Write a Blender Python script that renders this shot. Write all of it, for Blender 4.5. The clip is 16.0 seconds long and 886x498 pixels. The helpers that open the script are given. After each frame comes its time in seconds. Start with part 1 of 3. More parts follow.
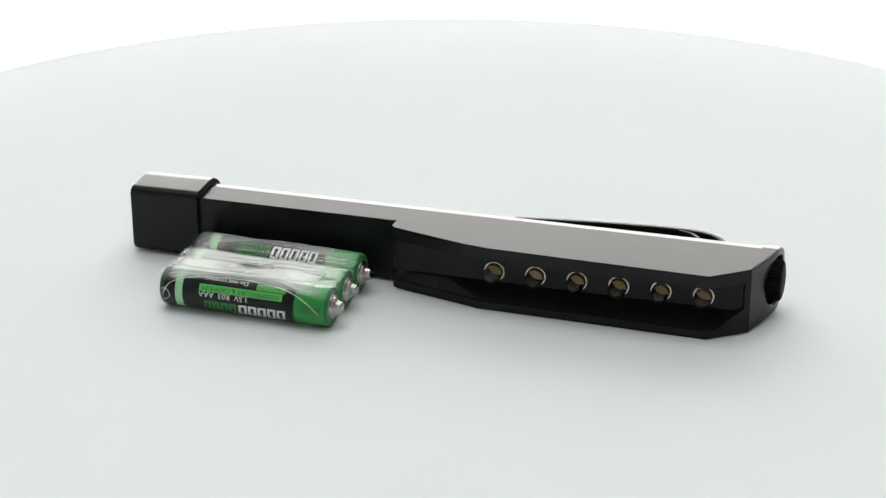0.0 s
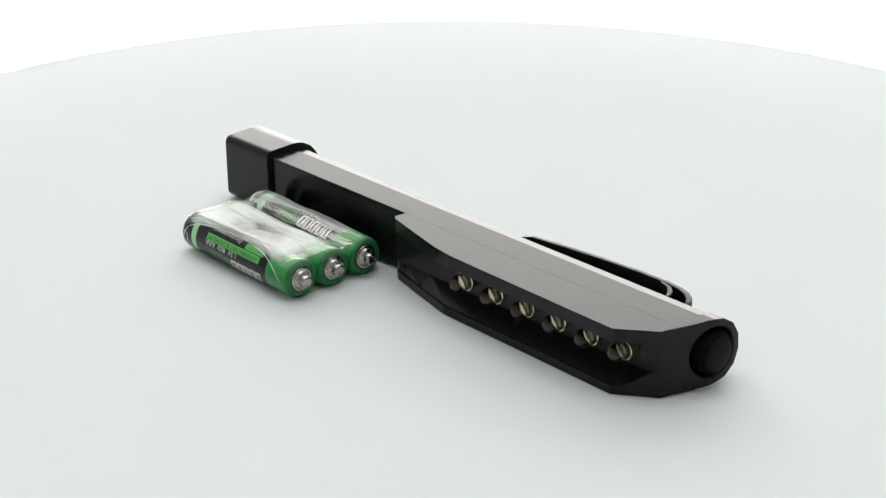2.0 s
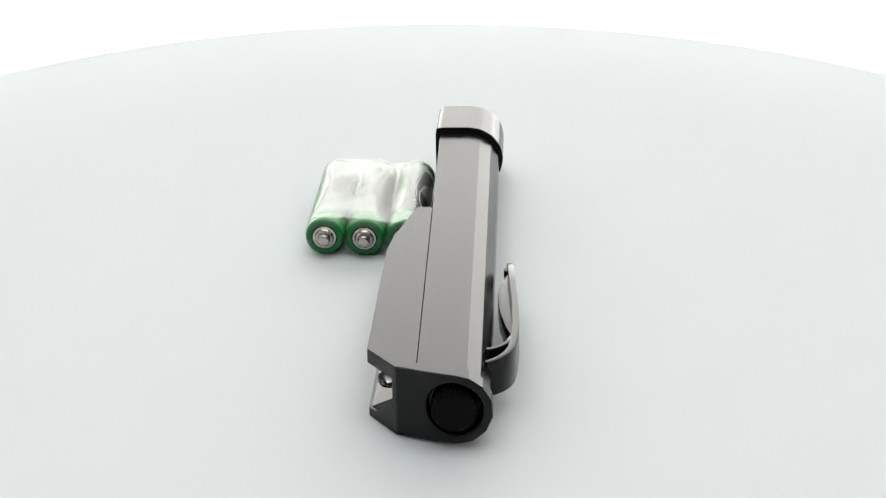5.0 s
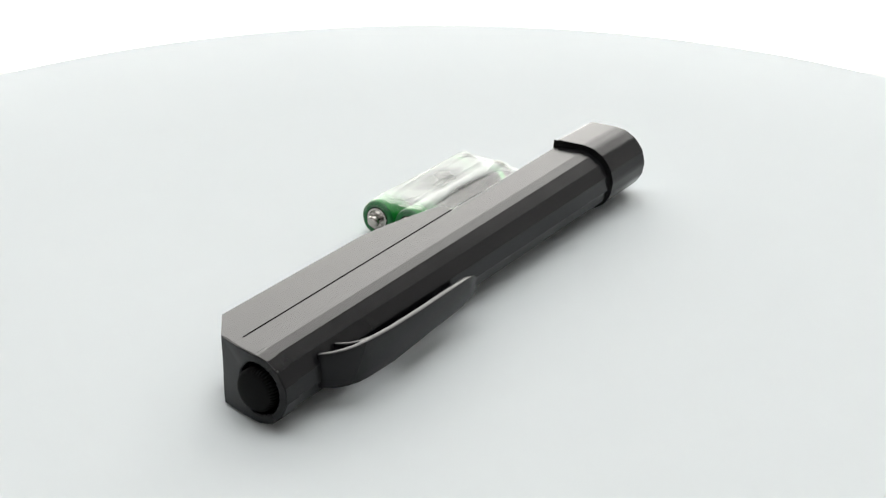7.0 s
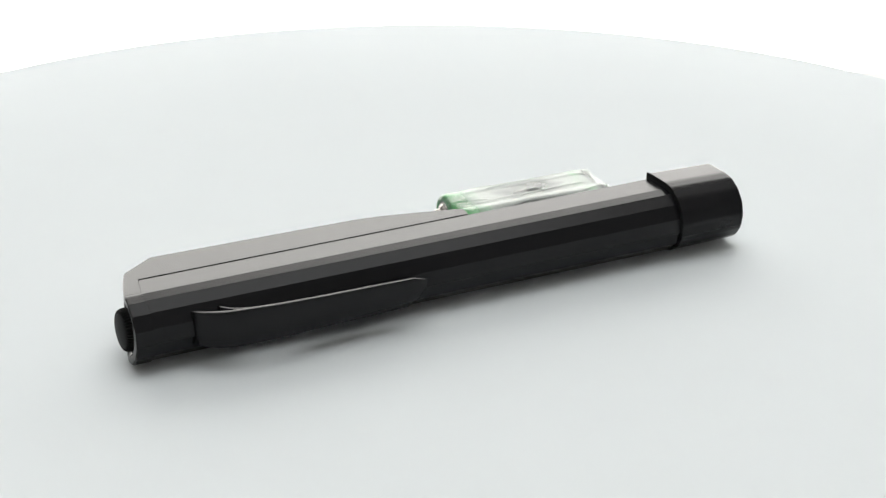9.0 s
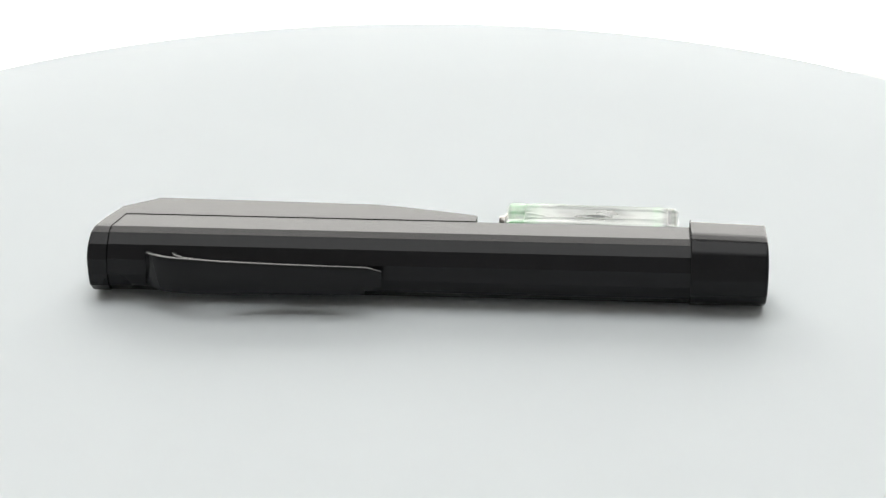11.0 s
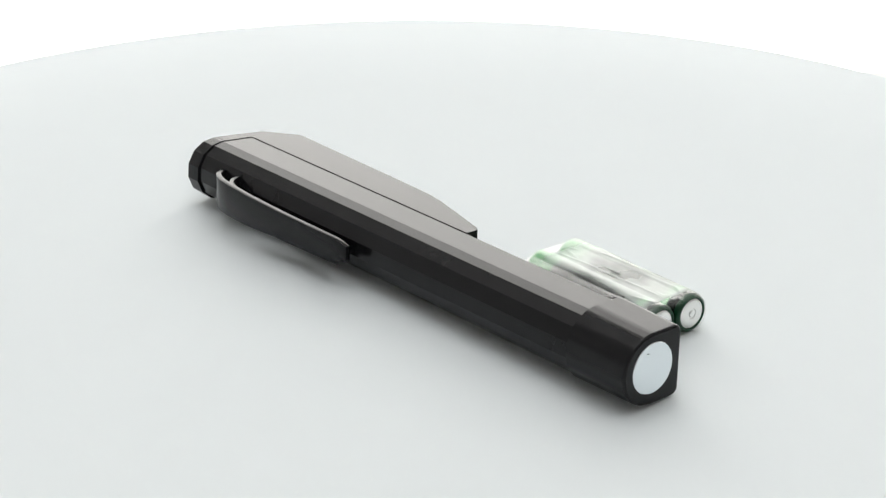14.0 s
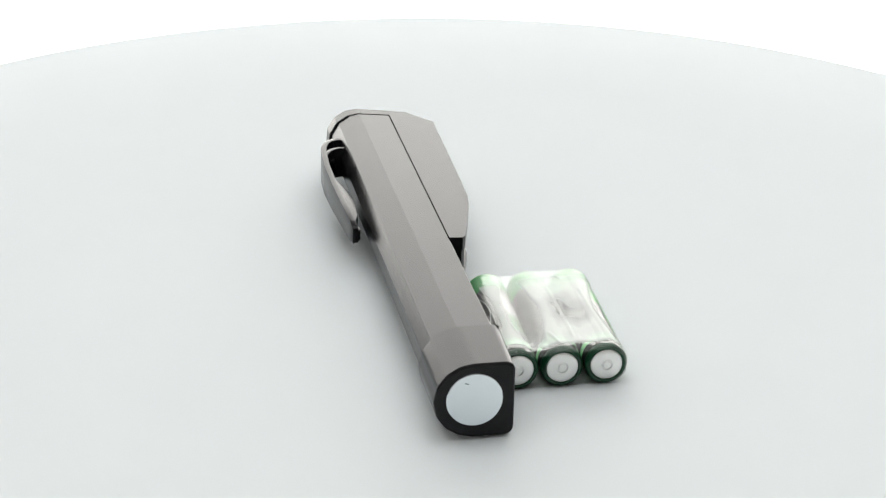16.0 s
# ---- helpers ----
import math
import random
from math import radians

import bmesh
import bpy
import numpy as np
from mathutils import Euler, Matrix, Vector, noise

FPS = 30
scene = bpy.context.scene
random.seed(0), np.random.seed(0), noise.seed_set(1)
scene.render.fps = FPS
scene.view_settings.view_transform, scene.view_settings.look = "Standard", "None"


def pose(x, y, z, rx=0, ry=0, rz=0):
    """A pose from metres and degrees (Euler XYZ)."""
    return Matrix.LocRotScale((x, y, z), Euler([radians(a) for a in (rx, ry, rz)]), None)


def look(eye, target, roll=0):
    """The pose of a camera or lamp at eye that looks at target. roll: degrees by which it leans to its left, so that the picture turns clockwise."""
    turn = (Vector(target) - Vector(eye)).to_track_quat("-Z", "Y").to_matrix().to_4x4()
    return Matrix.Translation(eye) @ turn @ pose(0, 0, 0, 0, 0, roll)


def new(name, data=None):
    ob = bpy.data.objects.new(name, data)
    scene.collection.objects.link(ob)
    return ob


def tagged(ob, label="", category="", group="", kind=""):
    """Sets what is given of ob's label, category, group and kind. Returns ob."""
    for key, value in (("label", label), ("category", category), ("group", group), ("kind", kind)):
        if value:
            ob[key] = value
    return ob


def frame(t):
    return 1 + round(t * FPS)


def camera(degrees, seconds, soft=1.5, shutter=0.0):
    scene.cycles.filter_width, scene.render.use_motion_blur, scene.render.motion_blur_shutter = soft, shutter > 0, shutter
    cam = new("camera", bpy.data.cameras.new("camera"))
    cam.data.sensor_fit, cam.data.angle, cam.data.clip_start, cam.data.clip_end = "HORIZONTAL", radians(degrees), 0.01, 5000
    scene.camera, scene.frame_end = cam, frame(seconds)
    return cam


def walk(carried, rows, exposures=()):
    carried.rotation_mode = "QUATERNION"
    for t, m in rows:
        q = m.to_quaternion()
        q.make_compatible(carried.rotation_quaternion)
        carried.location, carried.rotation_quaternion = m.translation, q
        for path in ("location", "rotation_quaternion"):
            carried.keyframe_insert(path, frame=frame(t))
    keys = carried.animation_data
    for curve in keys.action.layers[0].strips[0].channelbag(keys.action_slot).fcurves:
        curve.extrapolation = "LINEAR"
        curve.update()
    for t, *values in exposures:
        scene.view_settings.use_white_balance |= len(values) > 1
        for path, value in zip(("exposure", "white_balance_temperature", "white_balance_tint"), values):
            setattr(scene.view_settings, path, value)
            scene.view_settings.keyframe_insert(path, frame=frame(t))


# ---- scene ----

# ---------------------------------------------------------------- camera
MM = 0.001
cam = camera(21.93, 16.0, soft=1.3)
EYE = pose(0.0, -0.51333, 0.23542, 66.2665, -0.1279, -0.1294)
walk(cam, [(0.0, EYE), (16.0, EYE)], exposures=[(0.0, 0.0), (16.0, 0.0)])

SPIN = -15.19        # degrees a second, the turntable's steady turn
PEN_TURN = -16.2     # the torch's heading on the disc at the start
PEN_ROLL = 1.2       # it rests on its lip, so it leans a little towards the lamps
PACK_AT = (-37.2, -18.2)
PACK_TURN = -1.8

# ---------------------------------------------------------------- light
world = bpy.data.worlds.new("studio_air")
scene.world = world
world.use_nodes = True
wbg = world.node_tree.nodes["Background"]
wbg.inputs["Color"].default_value = (0.9, 0.95, 1.0, 1)
wbg.inputs["Strength"].default_value = 0.05

# glow that stands in for lamps aimed at the backdrop
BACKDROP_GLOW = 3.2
top_lamp = bpy.data.lights.new("overhead_softbox", "AREA")
top_lamp.shape, top_lamp.size, top_lamp.size_y = "RECTANGLE", 1.2, 0.8
top_lamp.energy = 6.1
top_lamp.color = (0.98, 1.0, 1.0)
lamp_ob = new("overhead_softbox", top_lamp)
lamp_ob.matrix_world = look((0, 0.04, 1.2), (0, -0.10, 0.0))


# ---------------------------------------------------------------- materials
def material(name, color, rough=0.5, metal=0.0, spec=0.5, noise_amount=0.0, noise_scale=400.0, bump=0.0, bump_scale=2500.0,
             rough_vary=0.0, transmission=0.0, ior=1.5, emit=0.0, coat=0.0):
    m = bpy.data.materials.new(name)
    m.use_nodes = True
    nt = m.node_tree
    b = nt.nodes["Principled BSDF"]
    b.inputs["Base Color"].default_value = (*color, 1)
    b.inputs["Roughness"].default_value = rough
    b.inputs["Metallic"].default_value = metal
    b.inputs["Specular IOR Level"].default_value = spec
    b.inputs["Transmission Weight"].default_value = transmission
    b.inputs["IOR"].default_value = ior
    b.inputs["Coat Weight"].default_value = coat
    if emit:
        b.inputs["Emission Color"].default_value = (*color, 1)
        b.inputs["Emission Strength"].default_value = emit
    tc = nt.nodes.new("ShaderNodeTexCoord")
    if noise_amount or rough_vary:
        n = nt.nodes.new("ShaderNodeTexNoise")
        n.inputs["Scale"].default_value = noise_scale
        n.inputs["Detail"].default_value = 5
        nt.links.new(tc.outputs["Object"], n.inputs["Vector"])
        if noise_amount:
            mix = nt.nodes.new("ShaderNodeMix")
            mix.data_type = "RGBA"
            mix.inputs["A"].default_value = (*[c * (1 - noise_amount) for c in color], 1)
            mix.inputs["B"].default_value = (*[min(1, c * (1 + noise_amount)) for c in color], 1)
            nt.links.new(n.outputs["Fac"], mix.inputs["Factor"])
            nt.links.new(mix.outputs["Result"], b.inputs["Base Color"])
        if rough_vary:
            mr = nt.nodes.new("ShaderNodeMapRange")
            mr.inputs["From Min"].default_value, mr.inputs["From Max"].default_value = 0.3, 0.7
            mr.inputs["To Min"].default_value, mr.inputs["To Max"].default_value = rough - rough_vary, rough + rough_vary
            nt.links.new(n.outputs["Fac"], mr.inputs["Value"])
            nt.links.new(mr.outputs["Result"], b.inputs["Roughness"])
    if bump:
        n2 = nt.nodes.new("ShaderNodeTexNoise")
        n2.inputs["Scale"].default_value = bump_scale
        n2.inputs["Detail"].default_value = 3
        nt.links.new(tc.outputs["Object"], n2.inputs["Vector"])
        bp = nt.nodes.new("ShaderNodeBump")
        bp.inputs["Strength"].default_value = bump
        bp.inputs["Distance"].default_value = 0.0001
        nt.links.new(n2.outputs["Fac"], bp.inputs["Height"])
        nt.links.new(bp.outputs["Normal"], b.inputs["Normal"])
    return m


def film_material():
    m = bpy.data.materials.new("clear_shrink_film")
    m.use_nodes = True
    nt = m.node_tree
    nt.nodes.clear()
    out = nt.nodes.new("ShaderNodeOutputMaterial")
    clear = nt.nodes.new("ShaderNodeBsdfTransparent")
    clear.inputs["Color"].default_value = (0.97, 0.98, 0.97, 1)
    gloss = nt.nodes.new("ShaderNodeBsdfGlossy")
    gloss.inputs["Roughness"].default_value = 0.2
    soft = nt.nodes.new("ShaderNodeBsdfGlossy")
    soft.inputs["Roughness"].default_value = 0.5
    sheen = nt.nodes.new("ShaderNodeMixShader")
    sheen.inputs["Fac"].default_value = 0.22
    nt.links.new(gloss.outputs["BSDF"], sheen.inputs[1])
    nt.links.new(soft.outputs["BSDF"], sheen.inputs[2])
    mix = nt.nodes.new("ShaderNodeMixShader")
    fr = nt.nodes.new("ShaderNodeFresnel")
    fr.inputs["IOR"].default_value = 1.40
    tc = nt.nodes.new("ShaderNodeTexCoord")
    mp = nt.nodes.new("ShaderNodeMapping")
    mp.inputs["Scale"].default_value = (0.45, 1.0, 1.0)
    n = nt.nodes.new("ShaderNodeTexNoise")
    n.inputs["Scale"].default_value = 170
    n.inputs["Detail"].default_value = 2
    bp = nt.nodes.new("ShaderNodeBump")
    bp.inputs["Strength"].default_value = 0.03
    bp.inputs["Distance"].default_value = 0.0012
    nt.links.new(tc.outputs["Object"], mp.inputs["Vector"])
    nt.links.new(mp.outputs["Vector"], n.inputs["Vector"])
    nt.links.new(n.outputs["Fac"], bp.inputs["Height"])
    nt.links.new(bp.outputs["Normal"], gloss.inputs["Normal"])
    nt.links.new(bp.outputs["Normal"], fr.inputs["Normal"])
    gain = nt.nodes.new("ShaderNodeMath")         # two faces of the film and the sleeve under it
    gain.operation, gain.use_clamp = "MULTIPLY", True
    gain.inputs[1].default_value = 6.0
    steep = nt.nodes.new("ShaderNodeMath")
    steep.operation, steep.inputs[1].default_value = "POWER", 1.6
    gloss_limit = nt.nodes.new("ShaderNodeMath")      # limits how strongly the film mirrors
    gloss_limit.operation, gloss_limit.inputs[1].default_value = "MINIMUM", 0.13
    nt.links.new(fr.outputs["Fac"], steep.inputs[0])
    nt.links.new(steep.outputs["Value"], gain.inputs[0])
    nt.links.new(gain.outputs["Value"], gloss_limit.inputs[0])
    nt.links.new(gloss_limit.outputs["Value"], mix.inputs["Fac"])
    nt.links.new(clear.outputs["BSDF"], mix.inputs[1])
    nt.links.new(sheen.outputs["Shader"], mix.inputs[2])
    # white diffuse standing in for the film's reflections, strongest over the cells' tops
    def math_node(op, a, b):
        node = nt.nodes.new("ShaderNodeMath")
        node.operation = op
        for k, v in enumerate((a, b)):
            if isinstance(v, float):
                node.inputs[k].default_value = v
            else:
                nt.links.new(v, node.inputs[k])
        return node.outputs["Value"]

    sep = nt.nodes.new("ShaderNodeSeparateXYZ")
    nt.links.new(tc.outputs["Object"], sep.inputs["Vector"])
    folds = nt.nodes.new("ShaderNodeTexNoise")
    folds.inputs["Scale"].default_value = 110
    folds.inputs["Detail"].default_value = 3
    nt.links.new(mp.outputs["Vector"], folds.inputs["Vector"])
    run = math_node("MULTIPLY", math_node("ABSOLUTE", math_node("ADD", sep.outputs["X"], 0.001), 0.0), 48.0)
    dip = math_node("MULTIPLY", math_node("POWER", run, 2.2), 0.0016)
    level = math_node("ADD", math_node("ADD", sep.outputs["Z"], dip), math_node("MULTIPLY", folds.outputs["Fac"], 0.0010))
    sheen_height = nt.nodes.new("ShaderNodeMapRange")
    sheen_height.inputs["From Min"].default_value, sheen_height.inputs["From Max"].default_value = 0.0098, 0.0106
    sheen_height.inputs["To Min"].default_value, sheen_height.inputs["To Max"].default_value = 0.0, 0.58
    nt.links.new(level, sheen_height.inputs["Value"])
    painted_sheen = nt.nodes.new("ShaderNodeBsdfDiffuse")
    painted_sheen.inputs["Color"].default_value = (0.70, 0.755, 0.715, 1)
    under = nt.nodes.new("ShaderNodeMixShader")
    fade = nt.nodes.new("ShaderNodeMapRange")     # the painted white thins out at the positive ends
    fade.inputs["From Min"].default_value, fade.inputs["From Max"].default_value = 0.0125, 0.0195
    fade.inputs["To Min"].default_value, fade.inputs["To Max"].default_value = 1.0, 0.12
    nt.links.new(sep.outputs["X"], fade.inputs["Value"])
    sheen_back = nt.nodes.new("ShaderNodeMapRange")    # and is weaker over the cell beside the torch
    sheen_back.inputs["From Min"].default_value, sheen_back.inputs["From Max"].default_value = 0.0035, 0.0070
    sheen_back.inputs["To Min"].default_value, sheen_back.inputs["To Max"].default_value = 1.0, 0.62
    nt.links.new(sep.outputs["Y"], sheen_back.inputs["Value"])
    foot = nt.nodes.new("ShaderNodeMapRange")     # and nearly gone at the flat ends
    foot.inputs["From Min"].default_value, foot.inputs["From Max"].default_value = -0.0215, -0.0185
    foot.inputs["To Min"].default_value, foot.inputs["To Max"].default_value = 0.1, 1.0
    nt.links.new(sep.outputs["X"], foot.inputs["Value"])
    sheen_spread = math_node("MULTIPLY", math_node("MULTIPLY", fade.outputs["Result"], foot.outputs["Result"]), sheen_back.outputs["Result"])
    nt.links.new(math_node("MULTIPLY", sheen_height.outputs["Result"], sheen_spread), under.inputs["Fac"])
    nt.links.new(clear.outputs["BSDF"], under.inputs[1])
    nt.links.new(painted_sheen.outputs["BSDF"], under.inputs[2])
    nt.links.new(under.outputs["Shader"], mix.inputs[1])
    nt.links.new(mix.outputs["Shader"], out.inputs["Surface"])
    return m


DISC_WHITE = material("matte_white_disc", (0.668, 0.704, 0.716), 0.9, spec=0.0, noise_amount=0.012, noise_scale=40)
TABLE_WHITE = material("white_table_cover", (0.8, 0.8, 0.79), 0.7, spec=0.2, noise_amount=0.02, noise_scale=20)
BACKDROP = material("glowing_white_backdrop", (1.0, 0.985, 0.955), 0.9, spec=0.0, emit=BACKDROP_GLOW)
WALL_GREY = material("dim_studio_wall", (0.34, 0.34, 0.34), 0.9, spec=0.1, noise_amount=0.08, noise_scale=3)
BLACK = material("satin_black_plastic", (0.009, 0.009, 0.010), 0.21, spec=0.21, noise_amount=0.12, noise_scale=160, rough_vary=0.02, bump=0.02, bump_scale=900)
# black for the shaded gap in the cap and for the magnet's nick
SHADE_NICK_BLACK = material("shade_and_nick_black", (0.006, 0.006, 0.006), 0.75, spec=0.15)
DIAL_BLACK = material("black_dial_plastic", (0.004, 0.004, 0.004), 0.5, spec=0.07)
MAGNET = material("nickel_magnet", (0.74, 0.79, 0.82), 0.16, metal=1.0, noise_amount=0.015, noise_scale=40)
STEEL = material("bright_steel", (0.44, 0.42, 0.39), 0.24, metal=1.0, noise_amount=0.08, noise_scale=900, rough_vary=0.06)
BRASS = material("pale_gold_reflector", (0.70, 0.63, 0.50), 0.2, metal=1.0)
LENS = material("clear_led_epoxy", (0.93, 0.91, 0.86), 0.01, transmission=1.0, ior=1.52)
BOWL = material("tarnished_led_bowl", (0.08, 0.07, 0.052), 0.25, metal=1.0, noise_amount=0.3, noise_scale=1500)
LED_DIE = material("led_die_phosphor", (0.28, 0.21, 0.10), 0.5)
SLEEVE = material("black_battery_sleeve", (0.008, 0.009, 0.009), 0.3, spec=0.15, noise_amount=0.15, noise_scale=800)
GREEN = material("green_battery_band", (0.014, 0.29, 0.045), 0.3, spec=0.4, noise_amount=0.06, noise_scale=600)
PALE_GREEN = material("pale_green_stripe", (0.38, 0.76, 0.42), 0.35, spec=0.4)
BOX_GREEN = material("bright_green_print", (0.11, 0.56, 0.11), 0.35, spec=0.4)
WHITE_INK = material("white_print", (0.78, 0.79, 0.78), 0.4, spec=0.4)
BLACK_INK = material("black_print", (0.010, 0.012, 0.010), 0.4, spec=0.4)
DARK_GREEN_INK = material("dark_green_print", (0.010, 0.20, 0.03), 0.4, spec=0.4)
DEEP_INK = material("deep_green_print", (0.003, 0.03, 0.006), 0.4, spec=0.4)
# band green, darkened for the shade on the positive end faces
SHADED_GREEN = material("shaded_green_sleeve_end", (0.008, 0.15, 0.035), 0.28, spec=0.4, noise_amount=0.1, noise_scale=600)
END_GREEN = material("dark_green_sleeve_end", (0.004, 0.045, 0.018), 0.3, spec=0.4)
PALE_STEEL = material("pale_plated_steel", (0.82, 0.82, 0.80), 0.3, metal=1.0, noise_amount=0.03, noise_scale=500)
GREY_INK = material("grey_print", (0.16, 0.15, 0.15), 0.4, spec=0.4, noise_amount=0.4, noise_scale=1500)
FILM = film_material()
# white colour carries the glints along the film's folds
FOLD_GLINT = material("film_edge_glint_white", (0.72, 0.76, 0.73), 0.22, spec=0.5)


# ---------------------------------------------------------------- mesh helpers (lengths in millimetres)
def part(name, bm, mat, parent=None, label="", smooth=None):
    bmesh.ops.recalc_face_normals(bm, faces=bm.faces)
    me = bpy.data.meshes.new(name)
    for v in bm.verts:
        v.co *= MM
    bm.to_mesh(me)
    bm.free()
    me.materials.append(mat)
    if smooth is not None:
        for f in me.polygons:
            f.use_smooth = True
        me.set_sharp_from_angle(angle=radians(smooth))
    ob = new(name, me)
    if parent:
        ob.parent = parent
    if label:
        tagged(ob, label=label)
    return ob


def bevel(bm, width, segments=2, min_angle=20):
    edges = [e for e in bm.edges if len(e.link_faces) == 2 and e.calc_face_angle(0) > radians(min_angle)]
    bmesh.ops.bevel(bm, geom=edges, offset=width, segments=segments, profile=0.5, affect="EDGES", clamp_overlap=True)


def add_prism(bm, ring_a, ring_b):
    """A solid between two rings of the same number of points."""
    a = [bm.verts.new(p) for p in ring_a]
    b = [bm.verts.new(p) for p in ring_b]
    bm.faces.new(a)
    bm.faces.new(list(reversed(b)))
    for i in range(len(a)):
        j = (i + 1) % len(a)
        bm.faces.new((a[j], a[i], b[i], b[j]))


def prism_x(section, x0, x1):
    bm = bmesh.new()
    add_prism(bm, [(x0, y, z) for y, z in section], [(x1, y, z) for y, z in section])
    return bm


def prism_z(bm, outline, z0, z1):
    add_prism(bm, [(x, y, z0) for x, y in outline], [(x, y, z1) for x, y in outline])


def turned(profile, segments=48, caps=True):
    """A solid turned round the X axis from (x, radius) pairs, with its ends closed or left open."""
    bm = bmesh.new()
    rings = []
    for x, r in profile:
        if r < 1e-6:
            rings.append([bm.verts.new((x, 0, 0))])
        else:
            rings.append([bm.verts.new((x, r * math.cos(2 * math.pi * i / segments), r * math.sin(2 * math.pi * i / segments))) for i in range(segments)])
    for p, q in zip(rings, rings[1:]):
        for i in range(segments):
            j = (i + 1) % segments
            if len(p) == 1 and len(q) > 1:
                bm.faces.new((p[0], q[i], q[j]))
            elif len(q) == 1 and len(p) > 1:
                bm.faces.new((p[i], p[j], q[0]))
            elif len(p) > 1:
                bm.faces.new((p[i], p[j], q[j], q[i]))
    for ring in (rings[0], rings[-1]):
        if caps and len(ring) > 1:
            bm.faces.new(ring)
    return bm


def shift(bm, x=0, y=0, z=0):
    bmesh.ops.translate(bm, verts=bm.verts, vec=(x, y, z))
    return bm


# ---------------------------------------------------------------- structure
def build_studio():
    # white backdrop: a self-glowing panel that curves up behind the turntable
    path = [(0.36, -0.65), (2.45, -0.65), (2.75, -0.62), (2.90, -0.54), (2.98, -0.42), (3.00, -0.28), (3.00, 0.0), (3.00, 1.3), (3.00, 2.75)]
    bm = bmesh.new()
    half, thick = 2.6, 0.01
    add_prism(bm, [(-half, y, z) for y, z in path] + [(-half, y + thick, z - thick) for y, z in reversed(path)],
              [(half, y, z) for y, z in path] + [(half, y + thick, z - thick) for y, z in reversed(path)])
    for v in bm.verts:
        v.co /= MM
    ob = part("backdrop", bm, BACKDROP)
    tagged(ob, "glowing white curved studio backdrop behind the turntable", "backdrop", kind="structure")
    bm = bmesh.new()
    prism_z(bm, [(-600, -400), (600, -400), (600, 330), (-600, 330)], -90, -60)
    bevel(bm, 4)
    tagged(part("studio_table", bm, TABLE_WHITE), "white covered studio table under the turntable", "table", kind="structure")
    for name, box in (("floor", ((-3200, 3200), (-2400, 3200), (-860, -800))), ("ceiling", ((-3200, 3200), (-2400, 3200), (2900, 2960))),
                      ("wall_north", ((-3200, 3200), (3200, 3260), (-800, 2900))), ("wall_south", ((-3200, 3200), (-2460, -2400), (-800, 2900))),
                      ("wall_west", ((-3260, -3200), (-2400, 3200), (-800, 2900))), ("wall_east", ((3200, 3260), (-2400, 3200), (-800, 2900)))):
        (x0, x1), (y0, y1), (z0, z1) = box
        bm = bmesh.new()
        prism_z(bm, [(x0, y0), (x1, y0), (x1, y1), (x0, y1)], z0, z1)
        tagged(part(name, bm, WALL_GREY), "plain dim grey studio " + name.split("_")[0], name.split("_")[0], kind="structure")


def build_turntable():
    root = new("turntable")
    tagged(root, "round matte white photo turntable with a slim disc", "turntable")
    root.location = (0, 0, -60 * MM)
    base = turned([(0, 120), (40, 120), (46, 116), (47.9, 110)], 64)
    bmesh.ops.rotate(base, verts=base.verts, cent=(0, 0, 0), matrix=Matrix.Rotation(radians(-90), 3, "Y"))
    part("base", base, TABLE_WHITE, root, smooth=30)
    R = 211.2
    plate = turned([(-12, R - 3), (-10, R), (-1.2, R), (-0.3, R - 0.4), (0, R - 1.6), (0, 150), (0, 60), (0, 0)], 256)
    bmesh.ops.rotate(plate, verts=plate.verts, cent=(0, 0, 0), matrix=Matrix.Rotation(radians(-90), 3, "Y"))
    shift(plate, 4.26, 2.28, 0)
    disc = part("disc", plate, DISC_WHITE, root, "matte white round disc", smooth=30)
    return root, disc


# ---------------------------------------------------------------- the pen torch
def barrel_section(front, r=8.0, cz=8.4, cy=6.7, turns=(90, 69, 44, 17, -10, -37, -64, -90)):
    """Flat front, flat top and bottom, faceted round back."""
    pts = [(front, cz - r), (front, cz + r)]
    for a in turns:
        pts.append((cy + r * math.cos(radians(a)), cz + r * math.sin(radians(a))))
    return pts


TOP_Z = 16.55
def end_x(y):
    """Where the end of the tip lies along the torch: it slants back towards the lamps."""
    k = min(1.0, max(0.0, (y + 5.6) / 20.6))
    return 78.3 + 5.5 * (1 - (1 - k) ** 1.7) - 0.45 * max(0.0, k - 0.6) / 0.4


WING = [(-9.6, -1.05), (-9.9, -4.3), (-8.8, -5.1), (2.0, -7.9), (10.0, -9.8), (16.0, -10.7), (34.0, -11.2), (69.5, -12.0), (78.2, -5.6)] + [(end_x(y) - 0.5, y) for y in (-3.8, -1.8, 0.2, 2.2, 4.2, 6.4)] + [(78.5, 6.4), (76.5, -1.05)]


